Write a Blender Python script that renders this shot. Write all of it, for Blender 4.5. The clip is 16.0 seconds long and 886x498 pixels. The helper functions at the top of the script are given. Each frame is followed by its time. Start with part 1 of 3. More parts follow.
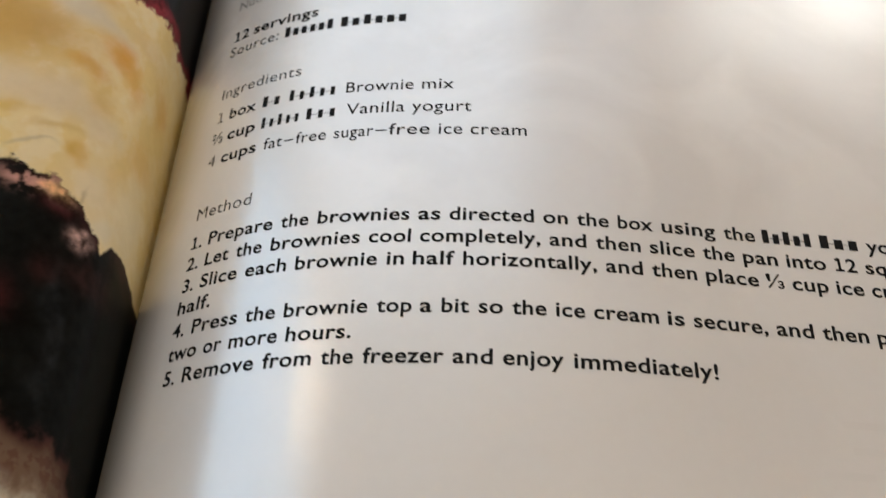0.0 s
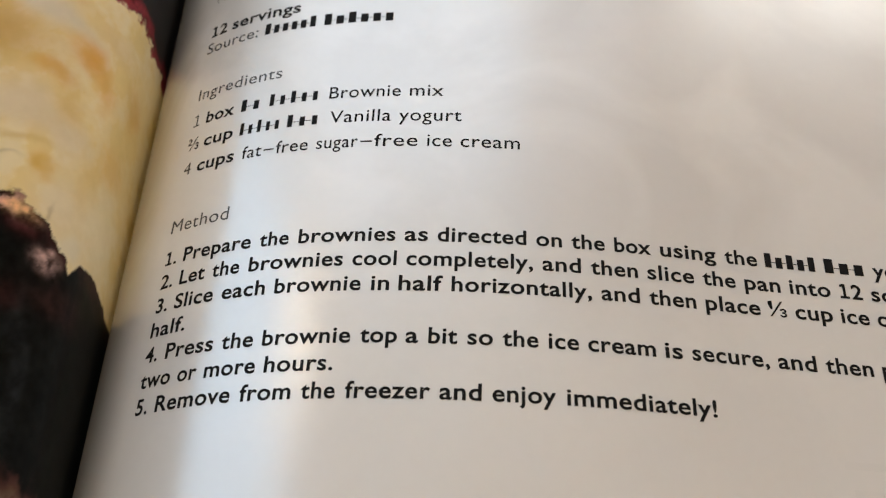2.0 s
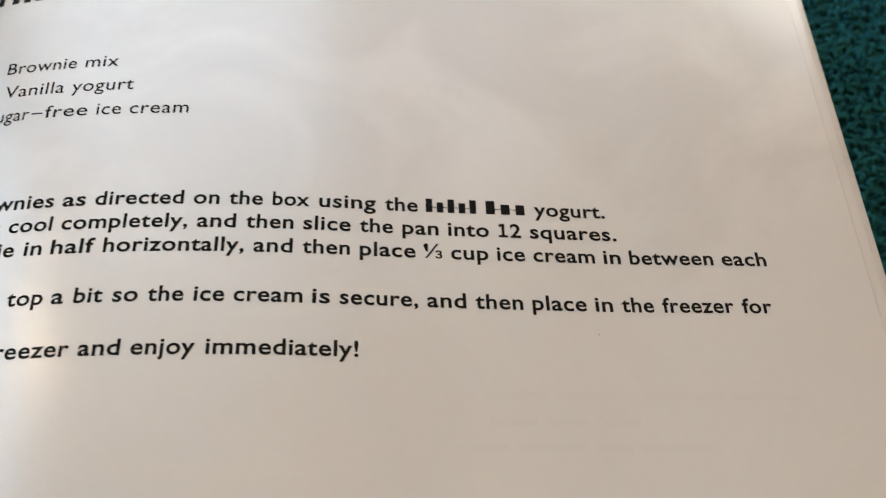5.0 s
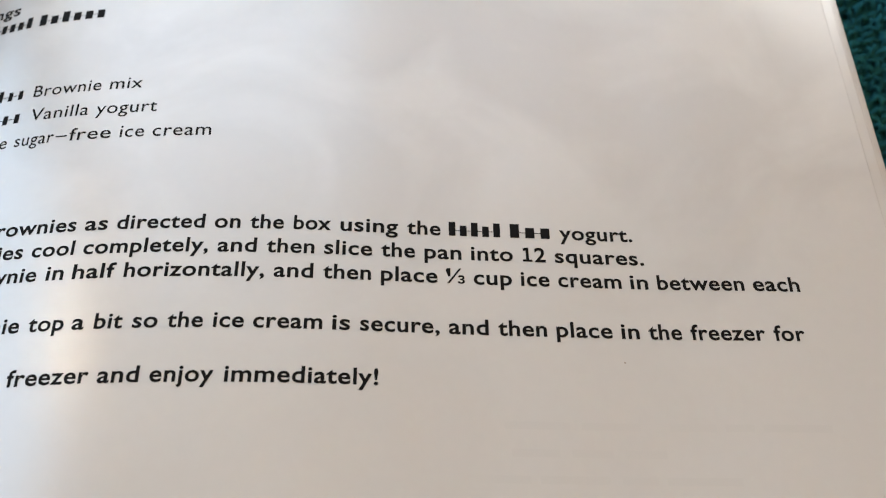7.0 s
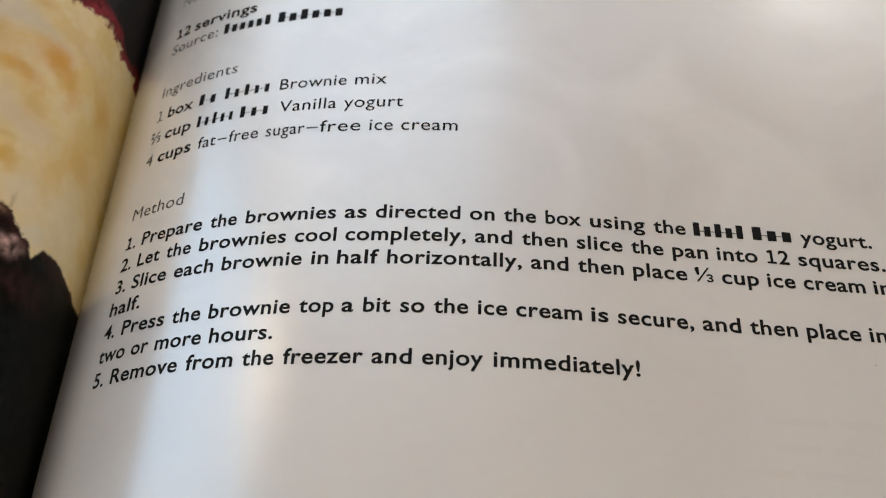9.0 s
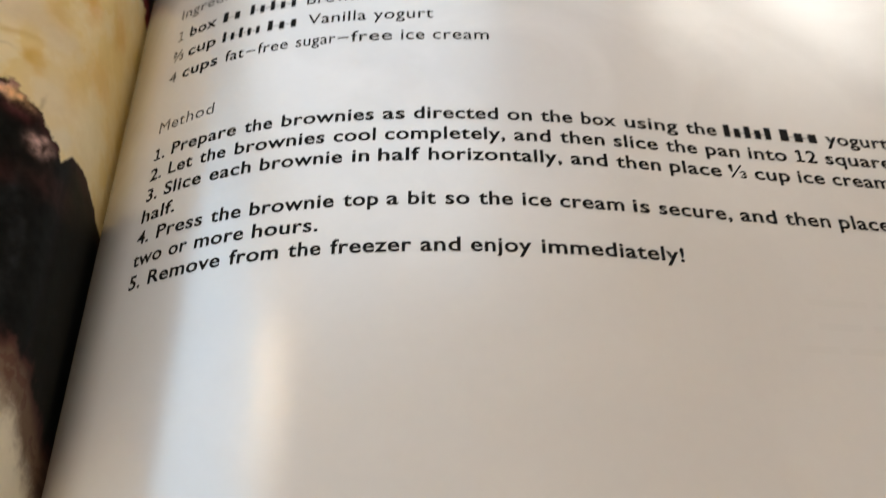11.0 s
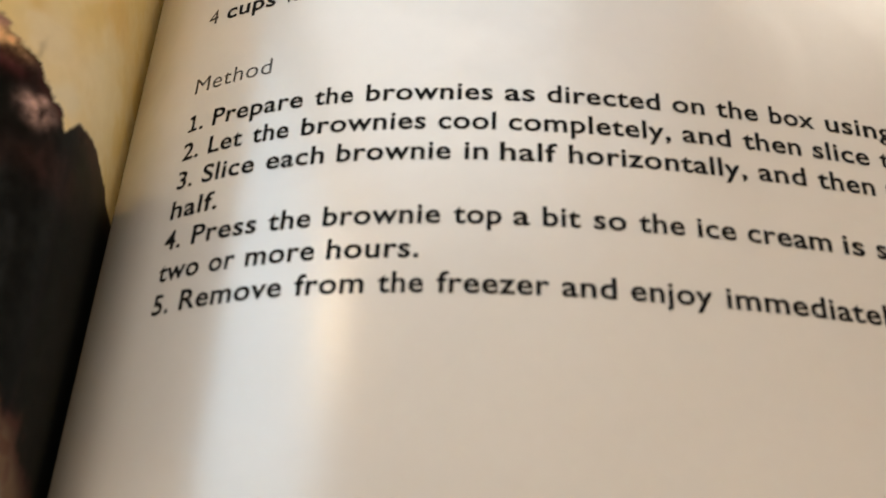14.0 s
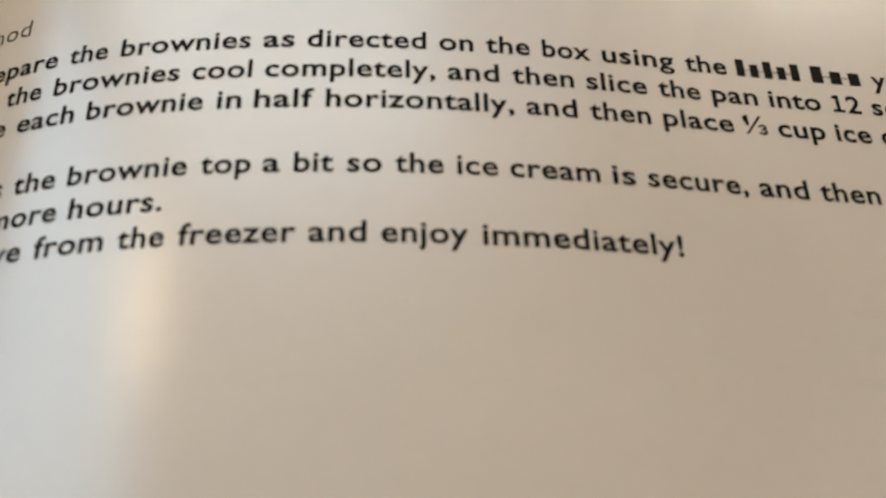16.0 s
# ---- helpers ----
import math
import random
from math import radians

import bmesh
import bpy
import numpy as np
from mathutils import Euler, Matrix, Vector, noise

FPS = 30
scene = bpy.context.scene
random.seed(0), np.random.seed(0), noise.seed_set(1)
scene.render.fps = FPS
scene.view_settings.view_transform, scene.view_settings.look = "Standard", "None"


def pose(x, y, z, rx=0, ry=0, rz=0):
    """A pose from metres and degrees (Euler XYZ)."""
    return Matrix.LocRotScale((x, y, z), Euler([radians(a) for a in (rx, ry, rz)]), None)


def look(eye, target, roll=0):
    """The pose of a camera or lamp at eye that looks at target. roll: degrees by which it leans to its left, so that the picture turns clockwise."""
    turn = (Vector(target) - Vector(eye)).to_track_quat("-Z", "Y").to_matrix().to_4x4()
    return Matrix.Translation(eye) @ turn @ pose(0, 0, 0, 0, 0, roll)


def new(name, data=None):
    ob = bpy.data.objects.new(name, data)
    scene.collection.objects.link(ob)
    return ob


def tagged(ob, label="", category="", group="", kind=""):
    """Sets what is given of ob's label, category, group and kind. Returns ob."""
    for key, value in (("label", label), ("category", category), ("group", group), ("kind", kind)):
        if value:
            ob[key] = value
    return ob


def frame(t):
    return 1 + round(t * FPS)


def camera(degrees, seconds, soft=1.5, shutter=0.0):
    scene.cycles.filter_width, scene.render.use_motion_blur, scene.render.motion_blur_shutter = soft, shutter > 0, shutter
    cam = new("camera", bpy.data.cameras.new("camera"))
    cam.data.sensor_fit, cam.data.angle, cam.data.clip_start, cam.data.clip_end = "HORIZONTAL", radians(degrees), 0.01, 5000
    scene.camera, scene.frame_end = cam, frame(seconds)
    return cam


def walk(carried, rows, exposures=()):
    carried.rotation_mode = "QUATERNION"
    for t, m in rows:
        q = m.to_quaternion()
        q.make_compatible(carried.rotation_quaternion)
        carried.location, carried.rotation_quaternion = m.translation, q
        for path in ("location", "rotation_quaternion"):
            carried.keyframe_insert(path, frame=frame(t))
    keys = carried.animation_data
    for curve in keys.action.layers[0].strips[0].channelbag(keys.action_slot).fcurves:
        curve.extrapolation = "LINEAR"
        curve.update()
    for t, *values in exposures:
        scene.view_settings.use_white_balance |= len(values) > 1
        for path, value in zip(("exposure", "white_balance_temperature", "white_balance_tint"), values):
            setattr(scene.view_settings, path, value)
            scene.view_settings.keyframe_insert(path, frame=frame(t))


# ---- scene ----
# An open cookbook lying on a teal towel in a living room, seen from a hand's width above the page.
cam = camera(48.38, 16.0, soft=1.15, shutter=0.2)
cam.data.dof.use_dof = True
cam.data.dof.focus_distance = 0.178
cam.data.dof.aperture_fstop = 23.0
# seconds, eye, turn about x, y, z in degrees
PATH = [
    (0.0, -0.0222, -0.1062, 0.9467, 32.97, -8.37, 2.01),
    (0.1, -0.0282, -0.1004, 0.9497, 32.03, -9.05, 1.99),
    (0.2, -0.0331, -0.0957, 0.9521, 31.26, -9.60, 1.96),
    (0.3, -0.0347, -0.0942, 0.9529, 31.01, -9.78, 1.96),
    (0.4, -0.0338, -0.0951, 0.9524, 31.15, -9.68, 1.96),
    (0.5, -0.0322, -0.0966, 0.9517, 31.40, -9.50, 1.97),
    (1.0, -0.0279, -0.0929, 0.9466, 30.52, -9.24, 1.75),
    (1.5, -0.0276, -0.0873, 0.9433, 30.56, -8.82, 2.38),
    (2.0, -0.0228, -0.0900, 0.9458, 30.03, -9.29, 2.06),
    (2.5, -0.0211, -0.0928, 0.9484, 29.84, -9.58, 1.72),
    (3.0, -0.0126, -0.0984, 0.9549, 30.25, -9.70, 1.14),
    (3.5, 0.0011, -0.1038, 0.9604, 30.74, -9.66, 0.14),
    (4.0, 0.0127, -0.1070, 0.9614, 31.25, -9.67, -0.70),
    (4.5, 0.0202, -0.1029, 0.9581, 31.38, -9.40, -1.40),
    (5.0, 0.0322, -0.1006, 0.9525, 31.25, -9.21, -2.10),
    (5.2, 0.0370, -0.1017, 0.9486, 31.44, -9.26, -2.38),
    (7.3, 0.0351, -0.0938, 0.9531, 30.85, -7.14, -0.13),
    (7.5, 0.0116, -0.0932, 0.9517, 30.59, -7.44, 1.07),
    (8.0, -0.0093, -0.0964, 0.9514, 29.90, -7.66, 2.40),
    (8.5, -0.0055, -0.0974, 0.9501, 30.36, -7.21, 2.50),
    (8.7, -0.0039, -0.0988, 0.9507, 30.86, -6.65, 2.45),
    (10.8, -0.0152, -0.1229, 0.9487, 34.09, -7.74, 0.23),
    (11.0, -0.0203, -0.1233, 0.9356, 33.76, -9.21, -0.32),
    (11.5, -0.0387, -0.1043, 0.9214, 31.96, -12.37, -0.35),
    (12.0, -0.0417, -0.0986, 0.9089, 30.01, -13.25, 0.71),
    (12.5, -0.0420, -0.0905, 0.9074, 29.33, -13.21, 1.56),
    (13.0, -0.0374, -0.0888, 0.9022, 28.97, -12.72, 1.64),
    (13.5, -0.0359, -0.0862, 0.9018, 28.98, -12.26, 2.00),
    (14.0, -0.0361, -0.0847, 0.9011, 28.57, -11.90, 2.28),
    (14.5, -0.0333, -0.0866, 0.9018, 28.87, -11.63, 1.61),
    (15.0, -0.0216, -0.0921, 0.8995, 29.38, -11.40, 0.00),
    (15.5, -0.0101, -0.0920, 0.9078, 30.01, -11.31, -1.11),
    (16.0, -0.0063, -0.0880, 0.8991, 29.37, -11.14, -1.25),
]

# seconds, stops, white balance
EXPOSURES = [
    (0.0, 0.28, 6550, 10), (0.3, 0.44, 6550, 10), (3.0, 0.34, 6550, 10), (4.0, 0.34, 6550, 10), (4.8, 0.31, 6600, 10),
    (5.2, 0.37, 6620, 10), (7.3, 0.4, 6300, 10), (8.7, 0.24, 6300, 10), (10.8, 0.28, 6700, 10), (11.0, 0.28, 6700, 10),
    (11.5, 0.41, 7600, 12), (14.5, 0.36, 7400, 11), (15.0, 0.14, 7250, 11), (15.5, 0.14, 6800, 10), (16.0, 0.13, 7300, 10),
]
walk(cam, [(t, pose(x, y, z, rx, ry, rz)) for t, x, y, z, rx, ry, rz in PATH], EXPOSURES)

# ---- light ----
PAGE_Z = 0.80            # height of the flat of the right-hand page
world = bpy.data.worlds.new("sky")
scene.world = world
world.use_nodes = True
wn = world.node_tree.nodes
sky = wn.new("ShaderNodeTexSky")
sky.sky_type, sky.sun_disc = "NISHITA", False
sky.sun_elevation, sky.sun_rotation = radians(35), radians(150)
wn["Background"].inputs["Strength"].default_value = 0.05
world.node_tree.links.new(sky.outputs[0], wn["Background"].inputs["Color"])


def window_light(name, m, width, height, power, colour):
    lamp = bpy.data.lights.new(name, "AREA")
    lamp.shape, lamp.size, lamp.size_y, lamp.energy, lamp.color = "RECTANGLE", width, height, power, colour
    ob = new(name, lamp)
    ob.matrix_world = m
    return ob


# room: x to the right, y away; inner faces of the walls
WEST, EAST, SOUTH, NORTH, CEIL = -1.7, 2.4, -2.2, 1.6, 3.35
WIN_W = (0.30, 1.50, 1.06, 2.92)       # west window: y from, y to, z from, z to
WIN_N = (0.72, 1.38, 1.66, 2.14)       # small north window: x from, x to, z from, z to
WIN_B = (-1.50, 0.06, 1.55, 3.22)     # broad north window
WIN_FILL = (0.13, 0.60, 1.55, 3.22)       # narrow opening added beside it to soften its mirrored edge on the page
window_light("daylight_west", look((WEST + 0.01, sum(WIN_W[:2]) / 2, sum(WIN_W[2:]) / 2), (0, sum(WIN_W[:2]) / 2, sum(WIN_W[2:]) / 2)),
             WIN_W[1] - WIN_W[0], WIN_W[3] - WIN_W[2], 15.5, (0.515, 0.765, 1.00))
window_light("daylight_broad", look((sum(WIN_B[:2]) / 2, NORTH - 0.01, sum(WIN_B[2:]) / 2), (sum(WIN_B[:2]) / 2, 0, sum(WIN_B[2:]) / 2)),
             WIN_B[1] - WIN_B[0], WIN_B[3] - WIN_B[2], 18.5, (0.74, 0.87, 1.00))
# weaker fill in the added opening, grading off the broad window's reflection
window_light("side_fill", look((sum(WIN_FILL[:2]) / 2, NORTH - 0.01, sum(WIN_FILL[2:]) / 2), (sum(WIN_FILL[:2]) / 2, 0, sum(WIN_FILL[2:]) / 2)),
             WIN_FILL[1] - WIN_FILL[0], WIN_FILL[3] - WIN_FILL[2], 2.3, (0.90, 0.94, 1.00))
window_light("daylight_north", look((sum(WIN_N[:2]) / 2, NORTH - 0.01, sum(WIN_N[2:]) / 2), (sum(WIN_N[:2]) / 2, 0, sum(WIN_N[2:]) / 2)),
             WIN_N[1] - WIN_N[0], WIN_N[3] - WIN_N[2], 7.2, (0.97, 0.96, 0.92))


# ---- materials ----
def material(name, colour, rough=0.5, metal=0.0, spec=0.5):
    m = bpy.data.materials.new(name)
    m.use_nodes = True
    b = m.node_tree.nodes["Principled BSDF"]
    b.inputs["Base Color"].default_value = (*colour, 1)
    b.inputs["Roughness"].default_value = rough
    b.inputs["Metallic"].default_value = metal
    b.inputs["Specular IOR Level"].default_value = spec
    return m, m.node_tree.nodes, m.node_tree.links, b


def vary(m, colour_a, colour_b, scale, detail=3.0, rough=None, bump=None, stretch=(1, 1, 1)):
    """Noise between two colours, with optional ranges of roughness and a bump (scale, depth)."""
    mat, n, l, b = m
    co = n.new("ShaderNodeTexCoord")
    mp = n.new("ShaderNodeMapping")
    mp.inputs["Scale"].default_value = stretch
    l.new(co.outputs["Object"], mp.inputs[0])
    tex = n.new("ShaderNodeTexNoise")
    tex.inputs["Scale"].default_value, tex.inputs["Detail"].default_value = scale, detail
    l.new(mp.outputs[0], tex.inputs["Vector"])
    mix = n.new("ShaderNodeMix")
    mix.data_type = "RGBA"
    mix.inputs["A"].default_value, mix.inputs["B"].default_value = (*colour_a, 1), (*colour_b, 1)
    l.new(tex.outputs["Fac"], mix.inputs["Factor"])
    l.new(mix.outputs["Result"], b.inputs["Base Color"])
    if rough:
        r = n.new("ShaderNodeMapRange")
        r.inputs["From Min"].default_value, r.inputs["From Max"].default_value = 0.0, 1.0
        r.inputs["To Min"].default_value, r.inputs["To Max"].default_value = rough
        l.new(tex.outputs["Fac"], r.inputs["Value"])
        l.new(r.outputs[0], b.inputs["Roughness"])
    if bump:
        fine = n.new("ShaderNodeTexNoise")
        fine.inputs["Scale"].default_value, fine.inputs["Detail"].default_value = bump[0], 3.0
        l.new(mp.outputs[0], fine.inputs["Vector"])
        bp = n.new("ShaderNodeBump")
        bp.inputs["Strength"].default_value, bp.inputs["Distance"].default_value = 1.0, bump[1]
        l.new(fine.outputs["Fac"], bp.inputs["Height"])
        l.new(bp.outputs[0], b.inputs["Normal"])
    return mat


PAPER_SET = material("coated_paper", (0.70, 0.69, 0.67), 0.25, spec=1.0)
PAPER = vary(PAPER_SET, (0.69, 0.678, 0.66), (0.712, 0.70, 0.682), 500.0, 2.0, bump=(380.0, 0.000018))
PAPER_SET[3].inputs["Coat Weight"].default_value, PAPER_SET[3].inputs["Coat IOR"].default_value, PAPER_SET[3].inputs["Coat Roughness"].default_value = 1.0, 1.65, 0.24
# faint cloudy show-through of the picture on the back of the leaf
_, kn, kl, kb = PAPER_SET
cloud, ramp, tint = kn.new("ShaderNodeTexNoise"), kn.new("ShaderNodeValToRGB"), kn.new("ShaderNodeMix")
cloud.inputs["Scale"].default_value, cloud.inputs["Detail"].default_value, cloud.inputs["Distortion"].default_value = 22.0, 4.0, 0.7
ramp.color_ramp.elements[0].position, ramp.color_ramp.elements[0].color = 0.42, (0.895, 0.888, 0.885, 1)
ramp.color_ramp.elements[1].position, ramp.color_ramp.elements[1].color = 0.56, (1, 1, 1, 1)
tint.data_type, tint.blend_type = "RGBA", "MULTIPLY"
height, reach = kn.new("ShaderNodeSeparateXYZ"), kn.new("ShaderNodeMapRange")       # the picture fills the upper part of the back
reach.inputs["From Min"].default_value, reach.inputs["From Max"].default_value, reach.inputs["To Min"].default_value = -0.03, 0.015, 0.25
kl.new(kn["Texture Coordinate"].outputs["Object"], height.inputs[0])
kl.new(height.outputs["Y"], reach.inputs["Value"])
kl.new(reach.outputs[0], tint.inputs["Factor"])
kl.new(kn["Texture Coordinate"].outputs["Object"], cloud.inputs["Vector"])
kl.new(cloud.outputs["Fac"], ramp.inputs["Fac"])
kl.new(kn["Mix"].outputs["Result"], tint.inputs["A"])
kl.new(ramp.outputs["Color"], tint.inputs["B"])
kl.new(tint.outputs["Result"], kb.inputs["Base Color"])
EDGES = vary(material("page_edges", (0.80, 0.80, 0.78), 0.6), (0.70, 0.76, 0.73), (0.80, 0.87, 0.84), 260.0, 4.0, stretch=(1, 0.02, 6), bump=(700.0, 0.0001))
COVER = vary(material("cover_board", (0.8, 0.8, 0.78), 0.35), (0.76, 0.75, 0.73), (0.83, 0.83, 0.82), 60.0, 4.0, bump=(1500.0, 0.00001))
INK = vary(material("black_ink", (0.010, 0.010, 0.010), 0.5, spec=0.05), (0.006, 0.006, 0.006), (0.015, 0.014, 0.014), 700.0, 2.0, rough=(0.40, 0.55))
INK_THIN = vary(material("thin_black_ink", (0.04, 0.04, 0.04), 0.35), (0.030, 0.028, 0.028), (0.060, 0.056, 0.055), 700.0, 2.0, rough=(0.28, 0.42))
INK_GREY = vary(material("grey_ink", (0.10, 0.10, 0.10), 0.35), (0.085, 0.083, 0.082), (0.13, 0.125, 0.12), 700.0, 2.0, rough=(0.28, 0.42))
TERRY = vary(material("teal_terry", (0.010, 0.10, 0.13), 0.95, spec=0.1), (0.006, 0.052, 0.070), (0.024, 0.17, 0.20), 70.0, 5.0)
WALL = vary(material("warm_wall_paint", (0.30, 0.165, 0.07), 0.85), (0.27, 0.15, 0.062), (0.33, 0.18, 0.078), 3.0, 5.0, bump=(160.0, 0.0004))
PALE_WALL = vary(material("pale_wall_paint", (0.66, 0.53, 0.39), 0.85), (0.62, 0.50, 0.36), (0.70, 0.57, 0.42), 3.0, 5.0, bump=(160.0, 0.0004))
CEILING = vary(material("ceiling_paint", (0.58, 0.50, 0.41), 0.9), (0.55, 0.47, 0.385), (0.61, 0.53, 0.435), 2.0, 5.0, bump=(120.0, 0.0006))
FLOOR = vary(material("floor_boards", (0.30, 0.20, 0.12), 0.5), (0.22, 0.14, 0.08), (0.36, 0.25, 0.15), 6.0, 5.0, stretch=(8, 1, 1), rough=(0.35, 0.6))
WOOD = vary(material("table_wood", (0.25, 0.15, 0.08), 0.45), (0.18, 0.10, 0.05), (0.30, 0.19, 0.11), 9.0, 5.0, stretch=(1, 9, 1), rough=(0.35, 0.55))
FRAME = vary(material("white_frame_paint", (0.8, 0.8, 0.78), 0.4), (0.77, 0.77, 0.75), (0.82, 0.82, 0.80), 12.0)

# printed photograph: its colours are laid down point by point as an attribute of the sheet
PHOTO, pn, pl, pb = material("printed_photograph", (0.5, 0.4, 0.3), 0.3)
att = pn.new("ShaderNodeVertexColor")
att.layer_name = "print"
pl.new(att.outputs["Color"], pb.inputs["Base Color"])
pb.inputs["Roughness"].default_value = 0.32
pb.inputs["Specular IOR Level"].default_value = 0.07


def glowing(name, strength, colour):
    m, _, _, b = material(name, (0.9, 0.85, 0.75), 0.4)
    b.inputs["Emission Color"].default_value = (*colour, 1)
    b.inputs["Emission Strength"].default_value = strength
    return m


# the second glow is for a fill lamp added out of view
LAMP, FILL_SHADE = glowing("lamp_glass", 40.0, (1.0, 0.72, 0.40)), glowing("fill_lamp_shade", 34.0, (1.0, 0.675, 0.30))


# ---- builders ----
def part(name, bm, mat, parent, label="", smooth=False):
    me = bpy.data.meshes.new(name)
    bm.to_mesh(me)
    bm.free()
    return part_mesh(name, me, mat, parent, label, smooth)


def part_mesh(name, me, mat, parent, label="", smooth=False):
    me.materials.append(mat)
    if smooth:
        for p in me.polygons:
            p.use_smooth = True
    ob = new(name, me)
    ob.parent = parent
    if label:
        tagged(ob, label)
    return ob


def box(bm, x0, x1, y0, y1, z0, z1, bevel=0.0):
    r = bmesh.ops.create_cube(bm, size=1.0, matrix=Matrix.Translation(((x0 + x1) / 2, (y0 + y1) / 2, (z0 + z1) / 2)) @ Matrix.Diagonal((x1 - x0, y1 - y0, z1 - z0, 1)))
    if bevel:
        es = {e for v in r["verts"] for e in v.link_edges}
        bmesh.ops.bevel(bm, geom=list(es), offset=bevel, segments=2, affect="EDGES")


def boxes(name, mat, parent, *specs, bevel=0.0, label=""):
    bm = bmesh.new()
    for s in specs:
        box(bm, *s, bevel=bevel)
    return part(name, bm, mat, parent, label)


# ---- room ----
TH = 0.15
south = tagged(boxes("wall_south", WALL, None, (WEST - TH, EAST + TH, SOUTH - TH, SOUTH, 0, CEIL)), "plain tan painted wall behind the table", "wall", kind="structure")
east = tagged(boxes("wall_east", WALL, None, (EAST, EAST + TH, SOUTH, NORTH, 0, CEIL)), "plain tan painted wall", "wall", kind="structure")
a, b, c, d = WIN_W
west = tagged(boxes("wall_west", WALL, None, (WEST - TH, WEST, SOUTH, a, 0, CEIL), (WEST - TH, WEST, b, NORTH, 0, CEIL), (WEST - TH, WEST, a, b, 0, c), (WEST - TH, WEST, a, b, d, CEIL)),
              "tan painted wall with a window opening", "wall", kind="structure")
a, b, c, d = WIN_N
e, f, g, h = WIN_B
p, q = WIN_FILL[:2]
north = tagged(boxes("wall_north", PALE_WALL, None, (WEST - TH, e, NORTH, NORTH + TH, 0, CEIL), (e, f, NORTH, NORTH + TH, 0, g), (e, f, NORTH, NORTH + TH, h, CEIL), (f, p, NORTH, NORTH + TH, 0, CEIL), (p, q, NORTH, NORTH + TH, 0, g), (p, q, NORTH, NORTH + TH, h, CEIL), (q, a, NORTH, NORTH + TH, 0, CEIL),
                     (b, EAST + TH, NORTH, NORTH + TH, 0, CEIL), (a, b, NORTH, NORTH + TH, 0, c), (a, b, NORTH, NORTH + TH, d, CEIL)),
               "pale cream painted wall with two windows and an added fill opening", "wall", kind="structure")
tagged(boxes("floor", FLOOR, None, (WEST - TH, EAST + TH, SOUTH - TH, NORTH + TH, -0.1, 0)), "brown wooden floor of the room", "floor", kind="structure")
tagged(boxes("ceiling", CEILING, None, (WEST - TH, EAST + TH, SOUTH - TH, NORTH + TH, CEIL, CEIL + 0.1)), "pale cream painted ceiling", "ceiling", kind="structure")


def window_unit(name, span, wall, axis):
    a, b, c, d = span
    w = tagged(new(name), "unseen white-framed window letting in daylight", "window", kind="structure")
    f = 0.05

    def bar(nm, p0, p1, q0, q1):
        if axis == "x":
            boxes(nm, FRAME, w, (wall - 0.09, wall - 0.04, p0, p1, q0, q1), bevel=0.004)
        else:
            boxes(nm, FRAME, w, (p0, p1, wall + 0.04, wall + 0.09, q0, q1), bevel=0.004)
    bar("window_frame", a, a + f, c, d)
    bar("window_frame", b - f, b, c, d)
    bar("window_frame", a + f, b - f, c, c + f)
    bar("window_frame", a + f, b - f, d - f, d)
    bar("mullion", (a + b) / 2 - 0.02, (a + b) / 2 + 0.02, c + f, d - f)


window_unit("window_1", WIN_W, WEST, "x")
window_unit("window_2", WIN_N, NORTH, "y")
window_unit("window_3", WIN_B, NORTH, "y")
window_unit("fill_window", WIN_FILL, NORTH, "y")


def unseen_lamp(x, y, z, radius, tall, mat, label):
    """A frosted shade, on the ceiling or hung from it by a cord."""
    lamp = tagged(new("unseen_lamp"), label, "lamp")
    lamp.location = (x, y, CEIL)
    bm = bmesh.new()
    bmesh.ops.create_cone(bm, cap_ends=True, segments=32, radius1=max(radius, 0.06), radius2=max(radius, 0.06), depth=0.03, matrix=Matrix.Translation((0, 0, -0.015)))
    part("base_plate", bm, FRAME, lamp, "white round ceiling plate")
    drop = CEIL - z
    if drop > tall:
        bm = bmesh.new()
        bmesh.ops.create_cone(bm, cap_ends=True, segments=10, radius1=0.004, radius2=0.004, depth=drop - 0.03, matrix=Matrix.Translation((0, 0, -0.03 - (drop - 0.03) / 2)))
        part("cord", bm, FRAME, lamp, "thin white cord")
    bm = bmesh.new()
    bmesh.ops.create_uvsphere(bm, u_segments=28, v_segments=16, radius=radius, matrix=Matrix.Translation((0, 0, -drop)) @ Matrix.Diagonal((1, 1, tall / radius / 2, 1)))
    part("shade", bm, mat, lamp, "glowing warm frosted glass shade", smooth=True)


# one glints on the page; the other is added fill from behind the reader
unseen_lamp(-1.28, 0.89, 2.34, 0.046, 0.12, LAMP, "small warm glass pendant lamp, switched on")
unseen_lamp(0.35, -0.95, CEIL - 0.08, 0.20, 0.14, FILL_SHADE, "added warm fill lamp at the ceiling, out of view")

# ---- the page's shape ----
P = 0.005                      # one line of type
GX = -12.64                    # the gutter
HUMP = (-0.5543, 2.6486, 0.8187, -1.3230, -1.2169)
FORE = 28.4                    # fore edge of the top sheet


def curve(x):
    """Height of the right-hand page over x, in lines; a cylinder along y."""
    x = np.asarray(x, float)
    t = (np.clip(x, -10.6, 21.0) - 10) / 16
    z = sum(k * t ** (i + 2) for i, k in enumerate(HUMP))
    lo, hi = np.minimum(x + 10.6, 0), np.maximum(x - 21.0, 0)
    return z + 0.12 * np.exp(-((x - 15.5) / 3.5) ** 2) + 0.9539 * lo - 0.33 * lo * lo + 0.0912 * hi - 0.006 * hi * hi - 11.0 * np.maximum(-12.50 - x, 0)


GZ = float(curve(GX))


